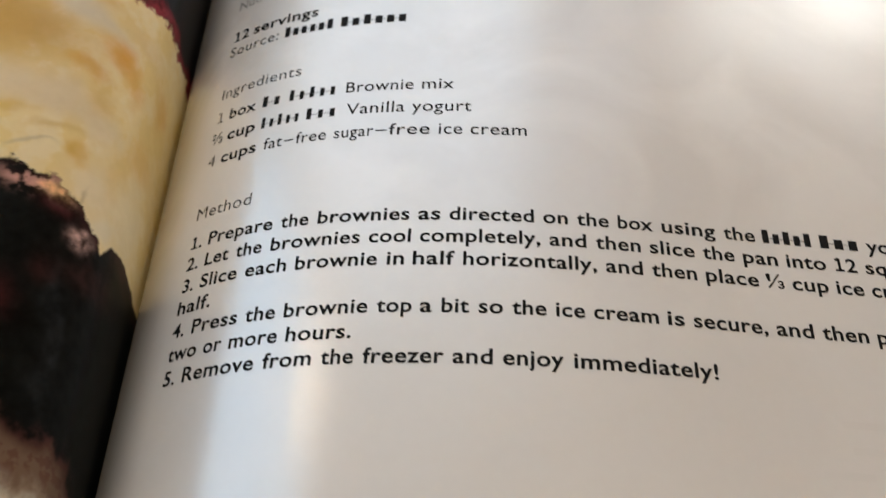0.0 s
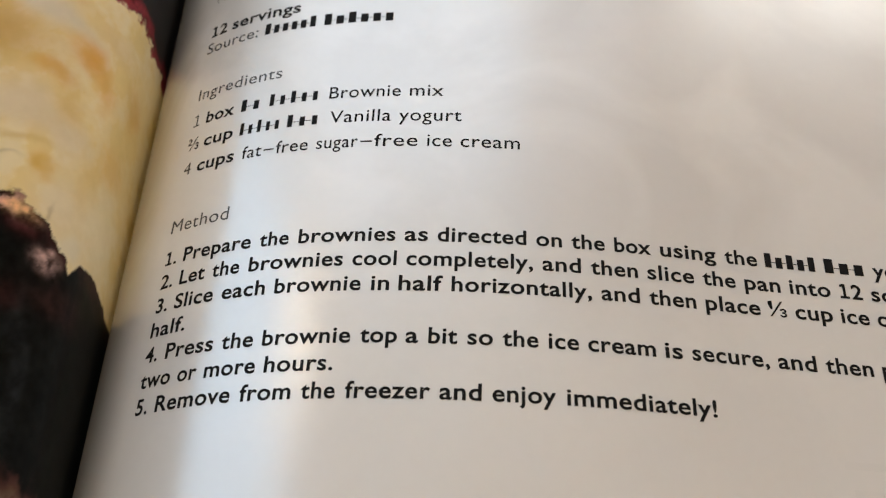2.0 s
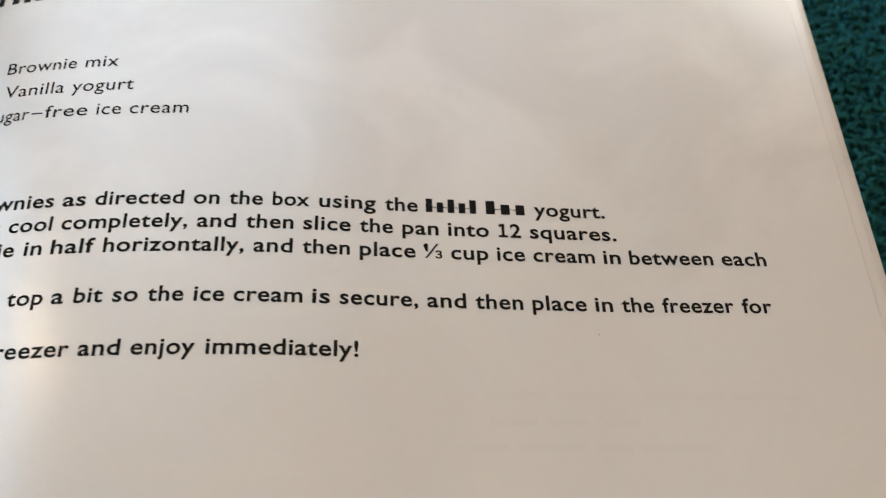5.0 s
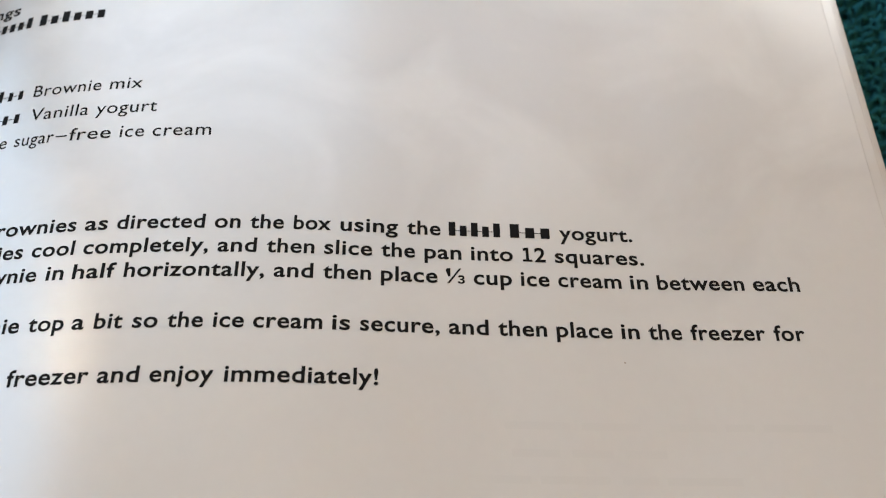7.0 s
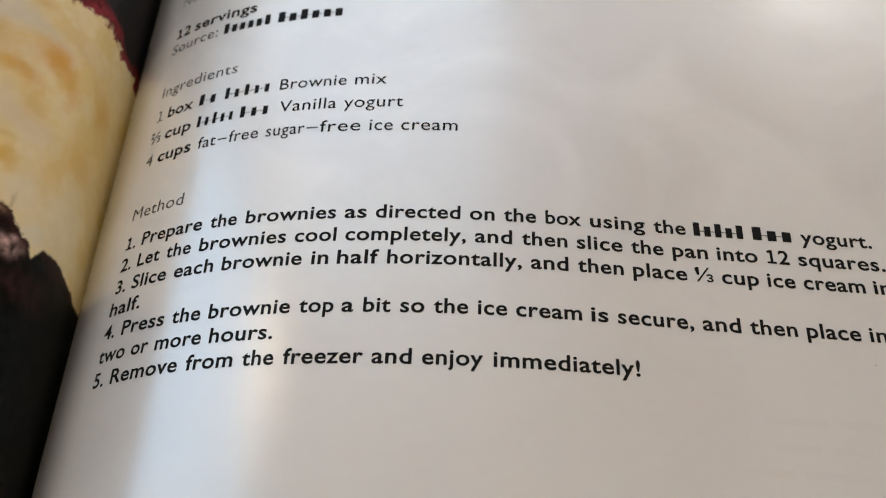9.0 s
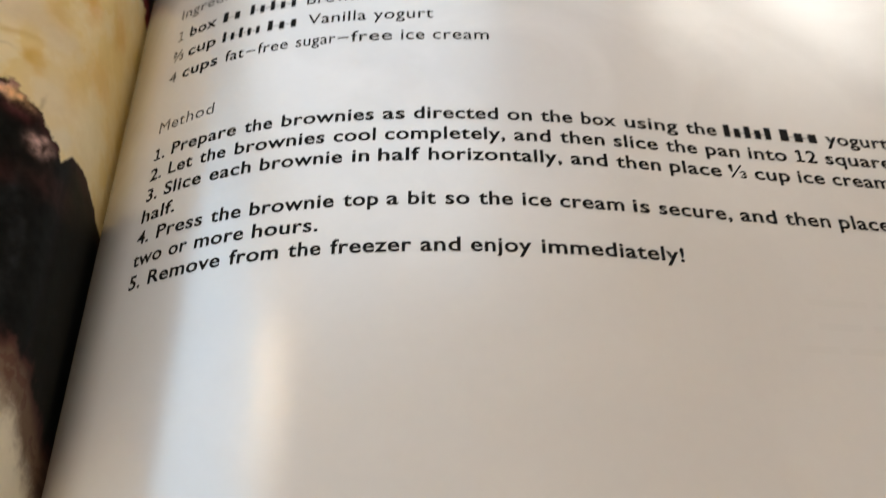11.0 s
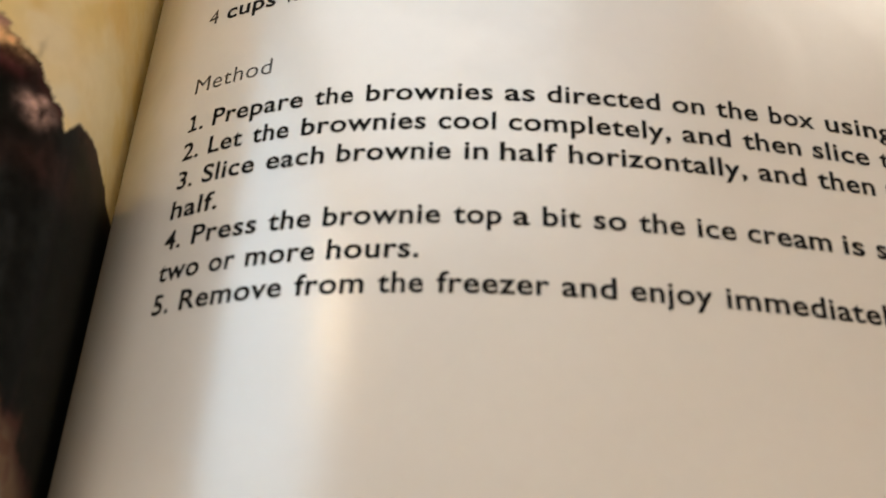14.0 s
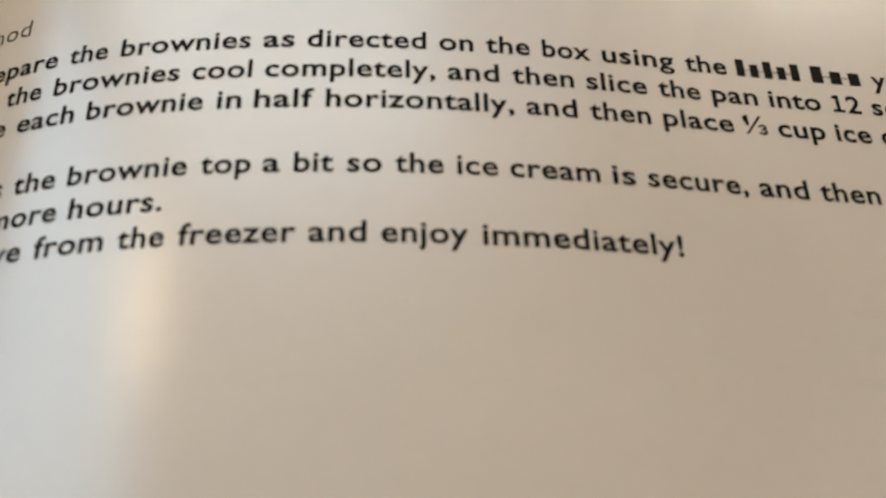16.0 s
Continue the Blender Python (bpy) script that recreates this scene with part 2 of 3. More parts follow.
def curve_left(x):
    """The left-hand page climbs steeply out of the gutter."""
    d = np.maximum(GX - np.asarray(x, float), 0)
    return GZ + (-4.60 - GZ) * (1 - np.exp(-d / 0.19)) + 8.0 * (1 - np.exp(-d / 5.2)) - 0.05 * np.maximum(d - 10, 0)


XS = np.linspace(GX, FORE, 3000)
SS = np.concatenate([[0], np.cumsum(np.hypot(np.diff(XS), np.diff(curve(XS))))])
SS += 1.431 - np.interp(-11.8, XS, SS)      # counted from the edge of the print
XL = np.linspace(GX, -51.0, 9000)
SL = np.concatenate([[0], np.cumsum(np.hypot(np.diff(XL), np.diff(curve_left(XL))))])
SL += 7.0 - np.interp(14.89, -XL, SL)
WIDTH = float(SS[-1])
TOP, BOTTOM = 25.0, -31.0


def ripple(s, y):
    """Faint waviness of the sheet, in lines."""
    s, y = np.asarray(s, float), np.asarray(y, float)
    calm = np.clip((s - 2.0) / 8.0, 0, 1)
    return calm * (0.012 * np.sin(0.31 * y + 0.22 * s) + 0.008 * np.sin(0.19 * s - 0.47 * y + 1.3) + 0.004 * np.sin(0.9 * s + 0.8 * y))


def on_page(s, y, lift=0.0):
    x = np.interp(s, SS, XS)
    e = 0.01
    slope = (curve(x + e) - curve(x - e)) / (2 * e)
    h = ripple(s, y) + lift
    k = 1 / np.sqrt(1 + slope * slope)
    return np.stack([P * (x - slope * k * h), P * y, P * (curve(x) + k * h)], -1)


def on_left(s, y, lift=0.0):
    x = np.interp(s, SL, XL)
    return np.stack([P * x, P * np.asarray(y, float) + 0 * x, P * (curve_left(x) + lift)], -1)


def sheet(name, place, ss, ys, thick, mat, parent, label):
    """A leaf of paper as a grid with a rim; returns the object and the grid of its top."""
    ss = np.concatenate([ss[:1], [ss[0] + 0.02], ss[1:-1], [ss[-1] - 0.02], ss[-1:]])      # tight loops keep the rim crisp
    ys = np.concatenate([ys[:1], [ys[0] + 0.02], ys[1:-1], [ys[-1] - 0.02], ys[-1:]])
    s, y = np.meshgrid(ss, ys)
    top = place(s, y).reshape(-1, 3)
    n, w, h = len(top), len(ss), len(ys)
    ring = [*range(w), *[w * (j + 1) - 1 for j in range(1, h)], *[w * (h - 1) + i for i in range(w - 2, -1, -1)], *[w * j for j in range(h - 2, 0, -1)]]
    low = top[ring] - np.array([0, 0, thick])
    i = np.arange(w - 1)[None, :] + w * np.arange(h - 1)[:, None]
    quads = np.stack([i, i + 1, i + w + 1, i + w], -1).reshape(-1, 4)
    flip = place is on_left
    faces = [tuple(q[::-1]) if flip else tuple(q) for q in quads.tolist()]
    m = len(ring)
    for k in range(m):
        f = (ring[k], n + k, n + (k + 1) % m, ring[(k + 1) % m])
        faces.append(f[::-1] if flip else f)
    me = bpy.data.meshes.new(name)
    me.from_pydata(np.vstack([top, low]).tolist(), [], faces)
    return part_mesh(name, me, mat, parent, label, smooth=True), s, y


# ---- the book ----
book = tagged(new("cookbook"), "thick open cookbook with glossy pages lying on a teal towel", "book")
book.location = (0, 0, PAGE_Z)
COVER_Z = GZ - 0.35

right_page, _, _ = sheet("right_page", on_page, np.concatenate([np.linspace(SS[0], 12, 150), np.linspace(12.2, WIDTH, 140)]), np.linspace(BOTTOM, TOP, 90), 0.00012, PAPER, book,
                         "glossy white recipe page bending down into the gutter")

ys = np.concatenate([np.linspace(BOTTOM, -14.2, 10), np.arange(-14, 16, 0.07), np.linspace(16.2, TOP, 8)])
sl = np.concatenate([np.arange(SL[0], 13, 0.07), np.linspace(13.2, WIDTH, 60)])
left_page, ps, py = sheet("left_page", on_left, sl, ys, 0.00012, PHOTO, book, "glossy full-page photograph of ice cream between dark brownies")


def fuzz(s, y, scale, seed, octaves=4):
    """Smooth noise about 0 over the sheet."""
    out = np.zeros(s.shape)
    rng = np.random.RandomState(seed)
    for o in range(octaves):
        f = scale * 2 ** o
        gx, gy = s * f + 100, y * f + 100
        i, j = np.floor(gx).astype(int), np.floor(gy).astype(int)
        u, v = gx - i, gy - j
        u, v = u * u * (3 - 2 * u), v * v * (3 - 2 * v)
        t = rng.rand(257, 257) - 0.5
        g = lambda p, q: t[p % 257, q % 257]
        out += ((g(i, j) * (1 - u) + g(i + 1, j) * u) * (1 - v) + (g(i, j + 1) * (1 - u) + g(i + 1, j + 1) * u) * v) / 1.8 ** o
    return out


def step(v, a, b):
    u = np.clip((v - a) / (b - a), 0, 1)
    return u * u * (3 - 2 * u)


def blend(col, other, k):
    return col + (np.array(other) - col) * k[..., None]


def photograph(s, y):
    y = -19 + (y + 19) * np.interp(s, (7.5, 10, 14, 20), (1, 1.042, 1.096, 1.127))
    s = np.interp(s, (0, 2, 4, 5.5, 8, 10, 14, 20, 60), (0.1, 1.88, 3.85, 5.65, 7.98, 9.99, 14.6, 21.7, 64))
    n1, n2, n3 = fuzz(s, y, 0.35, 3), fuzz(s, y, 1.1, 5), fuzz(s, y, 3.0, 8)
    ws, wy = s + 0.7 * fuzz(s, y, 0.5, 41), y + 0.6 * fuzz(s, y, 0.5, 43)

    def dab(col, cs, cy, rs, ry, tilt, colour, k):
        """A soft-edged stroke of colour, turned by tilt degrees."""
        c, d = math.cos(radians(tilt)), math.sin(radians(tilt))
        u, v = ((ws - cs) * c + (wy - cy) * d) / rs, ((wy - cy) * c - (ws - cs) * d) / ry
        return blend(col, colour, k * np.exp(-(u * u + v * v) ** 1.3))

    col = np.zeros((*s.shape, 3)) + np.array((0.91, 0.80, 0.49))
    col = blend(col, (0.70, 0.54, 0.24), 0.6 * step(s + 0.5 * y, 11.0, 17.0))
    col = blend(col, (0.84, 0.68, 0.26), 0.55 * step(n2 + 0.6 * n1, 0.0, 0.35))
    col = blend(col, (0.93, 0.86, 0.64), 0.55 * step(-n2 + 0.5 * n3, 0.05, 0.4))
    for args in (
        (2.0, 5.5, 2.2, 4.2, 0, (0.84, 0.66, 0.27), 0.55), (10.6, 7.6, 2.8, 2.0, 10, (0.60, 0.40, 0.12), 0.9), (12.5, 5.6, 2.2, 1.4, 0, (0.66, 0.48, 0.18), 0.7),
        (10.0, 4.4, 3.0, 1.0, 5, (0.80, 0.72, 0.56), 0.8), (7.0, 4.1, 2.1, 1.0, 20, (0.80, 0.72, 0.55), 0.7), (5.4, 1.0, 1.7, 1.5, 0, (0.86, 0.79, 0.60), 0.85),
        (8.1, 9.2, 2.3, 0.65, 28, (0.76, 0.73, 0.63), 0.9), (5.0, 9.0, 1.6, 0.8, 20, (0.80, 0.66, 0.40), 0.6),
    ):
        col = dab(col, *args)
    for args in (
        (6.2, 7.4, 0.85, 0.7, 30, (0.78, 0.42, 0.09), 0.85), (5.3, 6.6, 0.6, 0.9, 0, (0.79, 0.46, 0.11), 0.6), (7.6, 6.0, 0.8, 0.42, 15, (0.75, 0.45, 0.12), 0.75),
        (6.6, 5.0, 0.5, 0.5, 0, (0.76, 0.55, 0.18), 0.6), (2.6, 7.0, 0.8, 0.9, 0, (0.75, 0.47, 0.12), 0.65), (7.4, 10.1, 0.7, 0.4, 0, (0.74, 0.53, 0.20), 0.6),
        (10.1, 3.2, 1.4, 0.33, -5, (0.75, 0.56, 0.18), 0.75), (6.8, 2.0, 0.42, 0.5, 0, (0.75, 0.50, 0.12), 0.8), (7.9, 2.7, 1.0, 0.22, -12, (0.72, 0.56, 0.22), 0.6),
    ):
        col = dab(col, *args)
    for args in (
        (2.8, 1.2, 1.7, 2.0, 0, (0.95, 0.88, 0.64), 0.85), (3.5, 3.9, 1.0, 0.9, 0, (0.82, 0.56, 0.19), 0.55), (4.6, 2.6, 0.7, 1.6, 10, (0.80, 0.62, 0.25), 0.6), (5.0, -0.5, 0.9, 0.5, 0, (0.86, 0.84, 0.70), 0.8),
        (8.6, 1.6, 0.8, 0.12, -8, (0.50, 0.46, 0.32), 0.5), (6.1, 0.6, 0.12, 0.35, 10, (0.50, 0.44, 0.28), 0.6), (10.9, 2.0, 0.5, 0.12, 0, (0.45, 0.40, 0.32), 0.6),
    ):
        col = dab(col, *args)
    # lower brownie: ragged upper edge stepping down to the gutter
    edge = np.interp(s, (0.0, 0.4, 1.6, 2.8, 4.0, 4.6, 5.3, 5.9, 6.1, 7.3, 8.5, 10.4, 14), (-1.2, -1.05, -0.8, -0.65, -0.8, -1.35, -0.8, -0.45, 0.05, 0.35, 0.85, 0.95, 1.0))
    depth = edge + 0.28 * n2 + 0.30 * n3 * step(s, 3, 6) - y
    dark = np.zeros((*s.shape, 3)) + np.array((0.006, 0.007, 0.007))
    dark = blend(dark, (0.030, 0.013, 0.014), step(depth, 1.2, 0.1) * step(n2, -0.3, 0.4))
    # the last of these strokes paints a grey gloss reflection into the colour
    for args in ((6.5, -3.3, 0.6, 0.5, 0, (0.030, 0.012, 0.012), 0.8), (8.3, -4.8, 0.9, 1.0, 0, (0.040, 0.010, 0.011), 0.8), (4.4, -2.7, 1.7, 0.8, 0, (0.030, 0.014, 0.013), 0.8),
                 (6.9, -0.5, 0.6, 0.5, 0, (0.060, 0.016, 0.020), 0.7), (5.8, -5.6, 0.5, 2.4, -6, (0.016, 0.019, 0.022), 0.9)):
        dark = dab(dark, *args)
    crumb = step(n3 + 0.7 * n2, -0.15, 0.30) * np.exp(-((s - 8.0 + 0.9 * (y - 0.1)) / 1.2) ** 2 - ((y - 0.05 - 0.12 * (s - 7.5)) / 0.42) ** 2)
    dark = blend(dark, (0.46, 0.27, 0.25), np.clip(1.5 * crumb, 0, 1))
    dark = blend(dark, (0.78, 0.50, 0.28), np.clip(1.3 * np.exp(-((s - 7.15) / 0.55) ** 2 - ((y + 0.02) / 0.26) ** 2) * (0.8 + n3), 0, 1))
    spot = np.exp(-(((s - 5.75) / 0.55) ** 2 + ((y + 1.45) / 0.42) ** 2) ** 1.4)
    dark = blend(dark, (0.50, 0.35, 0.35), np.clip(1.2 * spot * (0.8 + n3), 0, 1))
    dark *= np.clip(1 + 0.7 * n3 + 0.5 * n2, 0.5, 2)[..., None]
    # plate below the brownie
    low = np.interp(s, (0, 1, 3, 4.6, 6.5, 8.4, 14), (-11.5, -10.9, -9.8, -9.3, -9.3, -8.1, -7.3))
    under = low + 0.5 * n2 - y
    plate = blend(np.zeros((*s.shape, 3)) + np.array((0.19, 0.13, 0.095)), (0.84, 0.82, 0.70), step(under + 0.8 * n1 + 0.4 * n3, 0.9, 2.6))
    plate = blend(plate, (0.12, 0.055, 0.045), 0.7 * step(n3 + 0.5 * n2, 0.12, 0.35) * step(under, 3.0, 0.5))
    dark = blend(dark, (0.07, 0.03, 0.028), step(under + 0.5 * n3, -0.8, -0.1))
    dark = dark + (plate - dark) * step(under, -0.5, 0.7)[..., None]
    col = col + (dark - col) * step(depth, -0.06, 0.10)[..., None]
    # upper brownie with a red rim
    rim = y - np.interp(s, (0, 1.2, 2.4, 3.7, 5.1, 6.3, 7.4, 9, 12), (11.3, 11.0, 10.95, 11.2, 11.1, 10.9, 11.3, 12.6, 15)) + 0.30 * n2 + 0.45 * n3
    col = col + (np.array((0.20, 0.024, 0.036)) * (1 + 1.2 * n3[..., None]) - col) * step(rim, -0.1, 0.12)[..., None]
    col = blend(col, (0.018, 0.017, 0.020), step(rim + 0.4 * n2, 0.35, 0.9))
    col *= (1 + 0.04 * n3)[..., None]
    return np.clip(0.94 * col, 0.003, 0.95)


me = left_page.data
attr = me.color_attributes.new("print", "FLOAT_COLOR", "POINT")
rgb = photograph(ps, py).reshape(-1, 3)
rgba = np.full((len(me.vertices), 4), 1.0, np.float32)
rgba[:, :3] = 0.75
rgba[:len(rgb), :3] = rgb
attr.data.foreach_set("color", rgba.ravel())


def page_block(name, xs, zs, fore_top, fore_foot, leaves, label):
    """The stack of leaves under a page: a solid with a stepped, slanting fore edge."""
    pts = [(x, z - 0.035) for x, z in zip(xs, zs)]
    (x0, z0), (x1, z1) = fore_top, fore_foot
    for k in range(leaves):
        xa, xb = x0 + (x1 - x0) * k / leaves, x0 + (x1 - x0) * (k + 1) / leaves
        za, zb = z0 + (z1 - z0) * k / leaves, z0 + (z1 - z0) * (k + 1) / leaves
        wob = 0.05 * (random.random() - 0.5)
        pts += [(xa + wob, za - 0.05), (xa + wob, zb), (xb, zb - 0.02)]
    pts += [(x1, COVER_Z), (xs[0], COVER_Z)]
    n = len(pts)
    v = [(P * x, P * y, P * z) for y in (BOTTOM, TOP) for x, z in pts]
    f = [(i, (i + 1) % n, n + (i + 1) % n, n + i) for i in range(n)] + [tuple(range(n)), tuple(range(2 * n - 1, n - 1, -1))]
    me = bpy.data.meshes.new(name)
    me.from_pydata(v, [], f)
    return part_mesh(name, me, EDGES, book, label)


xs = np.linspace(GX + 0.02, FORE + 0.3, 160)
page_block("right_page_block", xs, curve(xs) - 0.16, (FORE + 0.35, float(curve(FORE)) - 0.22), (FORE + 0.6, COVER_Z + 0.05), 46, "stack of white page edges at the fore edge")
# the next leaves stick out a little beyond the top one
for k, out in enumerate((0.50, 0.62, 0.74, 0.84)):
    drop = 0.030 + 0.024 * k
    lx = np.linspace(14.0, FORE + out, 60)
    bend = np.maximum(lx - FORE + 0.3, 0) ** 2 * 0.05
    leaf_z = curve(lx) - drop - bend

    def under(s, y, lx=lx, leaf_z=leaf_z):
        return np.stack([P * s, P * y, P * np.interp(s, lx, leaf_z)], -1)
    sheet("leaf", under, lx, np.linspace(BOTTOM, TOP, 2), 0.0001, PAPER, book, "white leaf under the recipe page")
xe = float(np.interp(WIDTH, SL, XL))
xs = np.linspace(GX - 0.02, xe, 200)
page_block("left_page_block", xs, curve_left(xs), (xe, float(curve_left(xe))), (-59.5, COVER_Z + 0.05), 46, "stack of page edges under the photograph")

bm = bmesh.new()
box(bm, P * (GX - 0.3), P * 29.6, P * (BOTTOM - 0.6), P * (TOP + 0.6), P * (COVER_Z - 0.6), P * (COVER_Z - 0.02), bevel=0.0008)
part("back_cover", bm, COVER, book, "white hardback cover board")
bm = bmesh.new()
box(bm, P * -60.0, P * (GX - 0.32), P * (BOTTOM - 0.6), P * (TOP + 0.6), P * (COVER_Z - 0.6), P * (COVER_Z - 0.02), bevel=0.0008)
part("front_cover", bm, COVER, book, "white hardback cover board")

# ---- printing ----
# every line: height above the first step's baseline, size, then words with the place where each begins and ends across the page
BOLD, THIN, GREY = (INK, 0.0200), (INK_THIN, 0.0), (INK_GREY, 0.0)
SIZE = 0.845
BAR = "\u2014bar"               # a word left unread: a row of plain bars; the figures after it give their heights
DASH = "\u2014dash"
LINES = [
    ("bold recipe step", 0.0, [("1.", 3.80, 4.37), ("Prepare", 4.72, 7.70), ("the", 8.05, 9.19), ("brownies", 9.56, 13.12), ("as", 13.45, 14.29), ("directed", 14.63, 17.81), ("on", 18.16, 19.09),
      ("the", 19.43, 20.65), ("box", 21.00, 22.35), ("using", 22.69, 24.79), ("the", 25.12, 26.36), (BAR + "21212", 26.66, 28.61), (BAR + "211", 28.94, 30.48), ("yogurt.", 30.79, 33.55)], BOLD),
    ("bold recipe step", -1.0, [("2.", 3.78, 4.39), ("Let", 4.75, 5.91), ("the", 6.24, 7.38), ("brownies", 7.76, 11.30), ("cool", 11.64, 13.22), ("completely,", 13.56, 18.04), ("and", 18.37, 19.75),
      ("then", 20.10, 21.80), ("slice", 22.15, 23.87), ("the", 24.19, 25.42), ("pan", 25.76, 27.11), ("into", 27.46, 29.00), ("12", 29.36, 30.21), ("squares.", 30.55, 33.88)], BOLD),
    ("bold recipe step", -2.0, [("3.", 3.80, 4.37), ("Slice", 4.72, 6.45), ("each", 6.82, 8.53), ("brownie", 8.89, 12.02), ("in", 12.38, 13.02), ("half", 13.34, 14.88), ("horizontally,", 15.19, 20.10),
      ("and", 20.43, 21.81), ("then", 22.15, 23.85), ("place", 24.20, 26.23), ("\u2153", 26.53, 27.21), ("cup", 27.53, 28.92), ("ice", 29.24, 30.29), ("cream", 30.60, 32.93), ("in", 33.26, 33.92),
      ("between", 34.26, 37.47), ("each", 37.80, 39.55)], BOLD),
    ("bold last word of a recipe step", -3.0, [("half.", 3.78, 5.43)], BOLD),
    ("bold recipe step", -4.0, [("4.", 3.76, 4.36), ("Press", 4.75, 6.81), ("the", 7.15, 8.36), ("brownie", 8.70, 11.82), ("top", 12.15, 13.41), ("a", 13.70, 14.13), ("bit", 14.47, 15.45), ("so", 15.79, 16.65),
      ("the", 16.97, 18.19), ("ice", 18.53, 19.57), ("cream", 19.88, 22.23), ("is", 22.56, 23.18), ("secure,", 23.52, 26.28), ("and", 26.60, 28.00), ("then", 28.33, 30.06), ("place", 30.40, 32.40),
      ("in", 32.72, 33.37), ("the", 33.70, 34.90), ("freezer", 35.22, 37.91), ("for", 38.22, 39.35)], BOLD),
    ("bold end of a recipe step", -5.0, [("two", 3.78, 5.19), ("or", 5.51, 6.31), ("more", 6.63, 8.57), ("hours.", 8.90, 11.31)], BOLD),
    ("bold last recipe step", -6.0, [("5.", 3.80, 4.37), ("Remove", 4.74, 7.79), ("from", 8.14, 9.96), ("the", 10.31, 11.47), ("freezer", 11.80, 14.62), ("and", 14.92, 16.30), ("enjoy", 16.65, 18.75),
      ("immediately!", 19.10, 24.19)], BOLD),
    ("thin grey heading for the method", 1.44, [("Method", 3.77, 6.53)], THIN),
    ("thin grey heading for the ingredients", 8.0, [("Ingredients", 3.77, 7.92)], THIN),
    ("ingredient amount", 6.60, [("1", 3.80, 4.14)], THIN),
    ("bold ingredient measure", 6.60, [("box", 4.49, 5.91)], BOLD),
    ("ingredient", 6.60, [(BAR + "21", 6.25, 7.22), (BAR + "21211", 7.55, 9.72), ("Brownie", 10.08, 12.93), ("mix", 13.29, 14.61)], (INK, 0.004)),
    ("ingredient amount", 5.38, [("\u2154", 3.72, 4.33)], (INK, 0.004)),
    ("bold ingredient measure", 5.38, [("cup", 4.61, 6.05)], BOLD),
    ("ingredient", 5.38, [(BAR + "21211", 6.38, 8.21), (BAR + "211", 8.46, 9.84), ("Vanilla", 10.20, 12.62), ("yogurt", 12.93, 15.35)], (INK, 0.004)),
    ("ingredient amount", 4.17, [("4", 3.76, 4.15)], THIN),
    ("bold ingredient measure", 4.17, [("cups", 4.50, 6.30)], BOLD),
    ("ingredient", 4.17, [("fat", 6.67, 7.53), (DASH, 7.62, 8.04), ("free", 8.14, 9.45), ("sugar", 9.79, 11.42), (DASH, 11.51, 11.96), ("free", 12.05, 13.71), ("ice", 14.07, 15.01), ("cream", 15.34, 17.59)], (INK, 0.004)),
    ("bold number of servings", 11.52, [("12", 3.81, 4.68), ("servings", 4.97, 8.33)], BOLD),
    ("thin word before the source", 10.58, [("Source:", 3.72, 6.44)], THIN),
    ("bold dark bars after the word source", 10.58, [(BAR + "211112", 6.79, 9.13), (BAR + "212111", 9.47, 12.45)], BOLD),
    ("grey nutrition note", 13.65, [("Nutritional", 3.72, 7.25), ("Notes:", 7.52, 9.75), ("169", 10.08, 11.25), ("calories/", 11.52, 14.30), ("0", 14.65, 15.05), ("grams", 15.32, 17.35), ("of", 17.65, 18.30),
      ("fat", 18.58, 19.25), ("per", 19.50, 20.62), ("serving", 20.84, 23.27)], GREY),
    ("grey end of the introduction", 15.50, [(BAR + "1121", 3.75, 5.6), (BAR + "211121", 25.7, 28.3), ("for", 28.55, 29.40), ("a", 29.68, 30.05), ("few", 30.30, 31.35), ("hours.", 31.62, 33.70)], GREY),
    ("grey line of the introduction, unreadable", 16.45, [(BAR + "1211", 30.2, 32.2), (BAR + "21121", 32.5, 35.0)], GREY),
]

# faint show-through of the lines on the back of the leaf
GHOST, _, _, gb = material("show_through", (0.684, 0.673, 0.656), 0.25, spec=1.0)
gb.inputs["Coat Weight"].default_value, gb.inputs["Coat IOR"].default_value, gb.inputs["Coat Roughness"].default_value = 1.0, 1.65, 0.24
for v, gaps in ((-7.45, (28.4, 30.6, 31.0, 33.0, 34.0, 35.6, 35.9, 36.9, 37.2, 39.6)), (-8.4, (28.6, 30.2, 30.6, 32.0, 32.4, 33.8)), (-9.3, (25.2, 27.0, 27.4, 29.2, 29.5, 31.8, 32.2, 33.4, 33.7, 36.2))):
    for s0, s1 in zip(gaps[::2], gaps[1::2]):
        u, w = np.meshgrid(np.linspace(s0, s1, 12), np.array((0.03, 0.30)))
        me = bpy.data.meshes.new("show_through")
        me.from_pydata(on_page(u.ravel(), w.ravel() + v, 0.005).tolist(), [], [(i, i + 1, i + 13, i + 12) for i in range(11)])
        part_mesh("show_through", me, GHOST, right_page, "faint show-through of a printed line")

# a grain of dirt on the page
SPECK = vary(material("dirt", (0.3, 0.25, 0.2), 0.7), (0.26, 0.22, 0.18), (0.36, 0.31, 0.26), 900.0)
a = np.linspace(0, 2 * math.pi, 8, endpoint=False)
dot = np.stack([float(np.interp(17.54, XS, SS)) + 0.035 * np.cos(a), -4.93 + 0.03 * np.sin(a)], -1)
me = bpy.data.meshes.new("speck")
me.from_pydata(on_page(dot[:, 0], dot[:, 1], 0.008).tolist(), [], [tuple(range(8))])
part_mesh("speck", me, SPECK, right_page, "small dark speck")

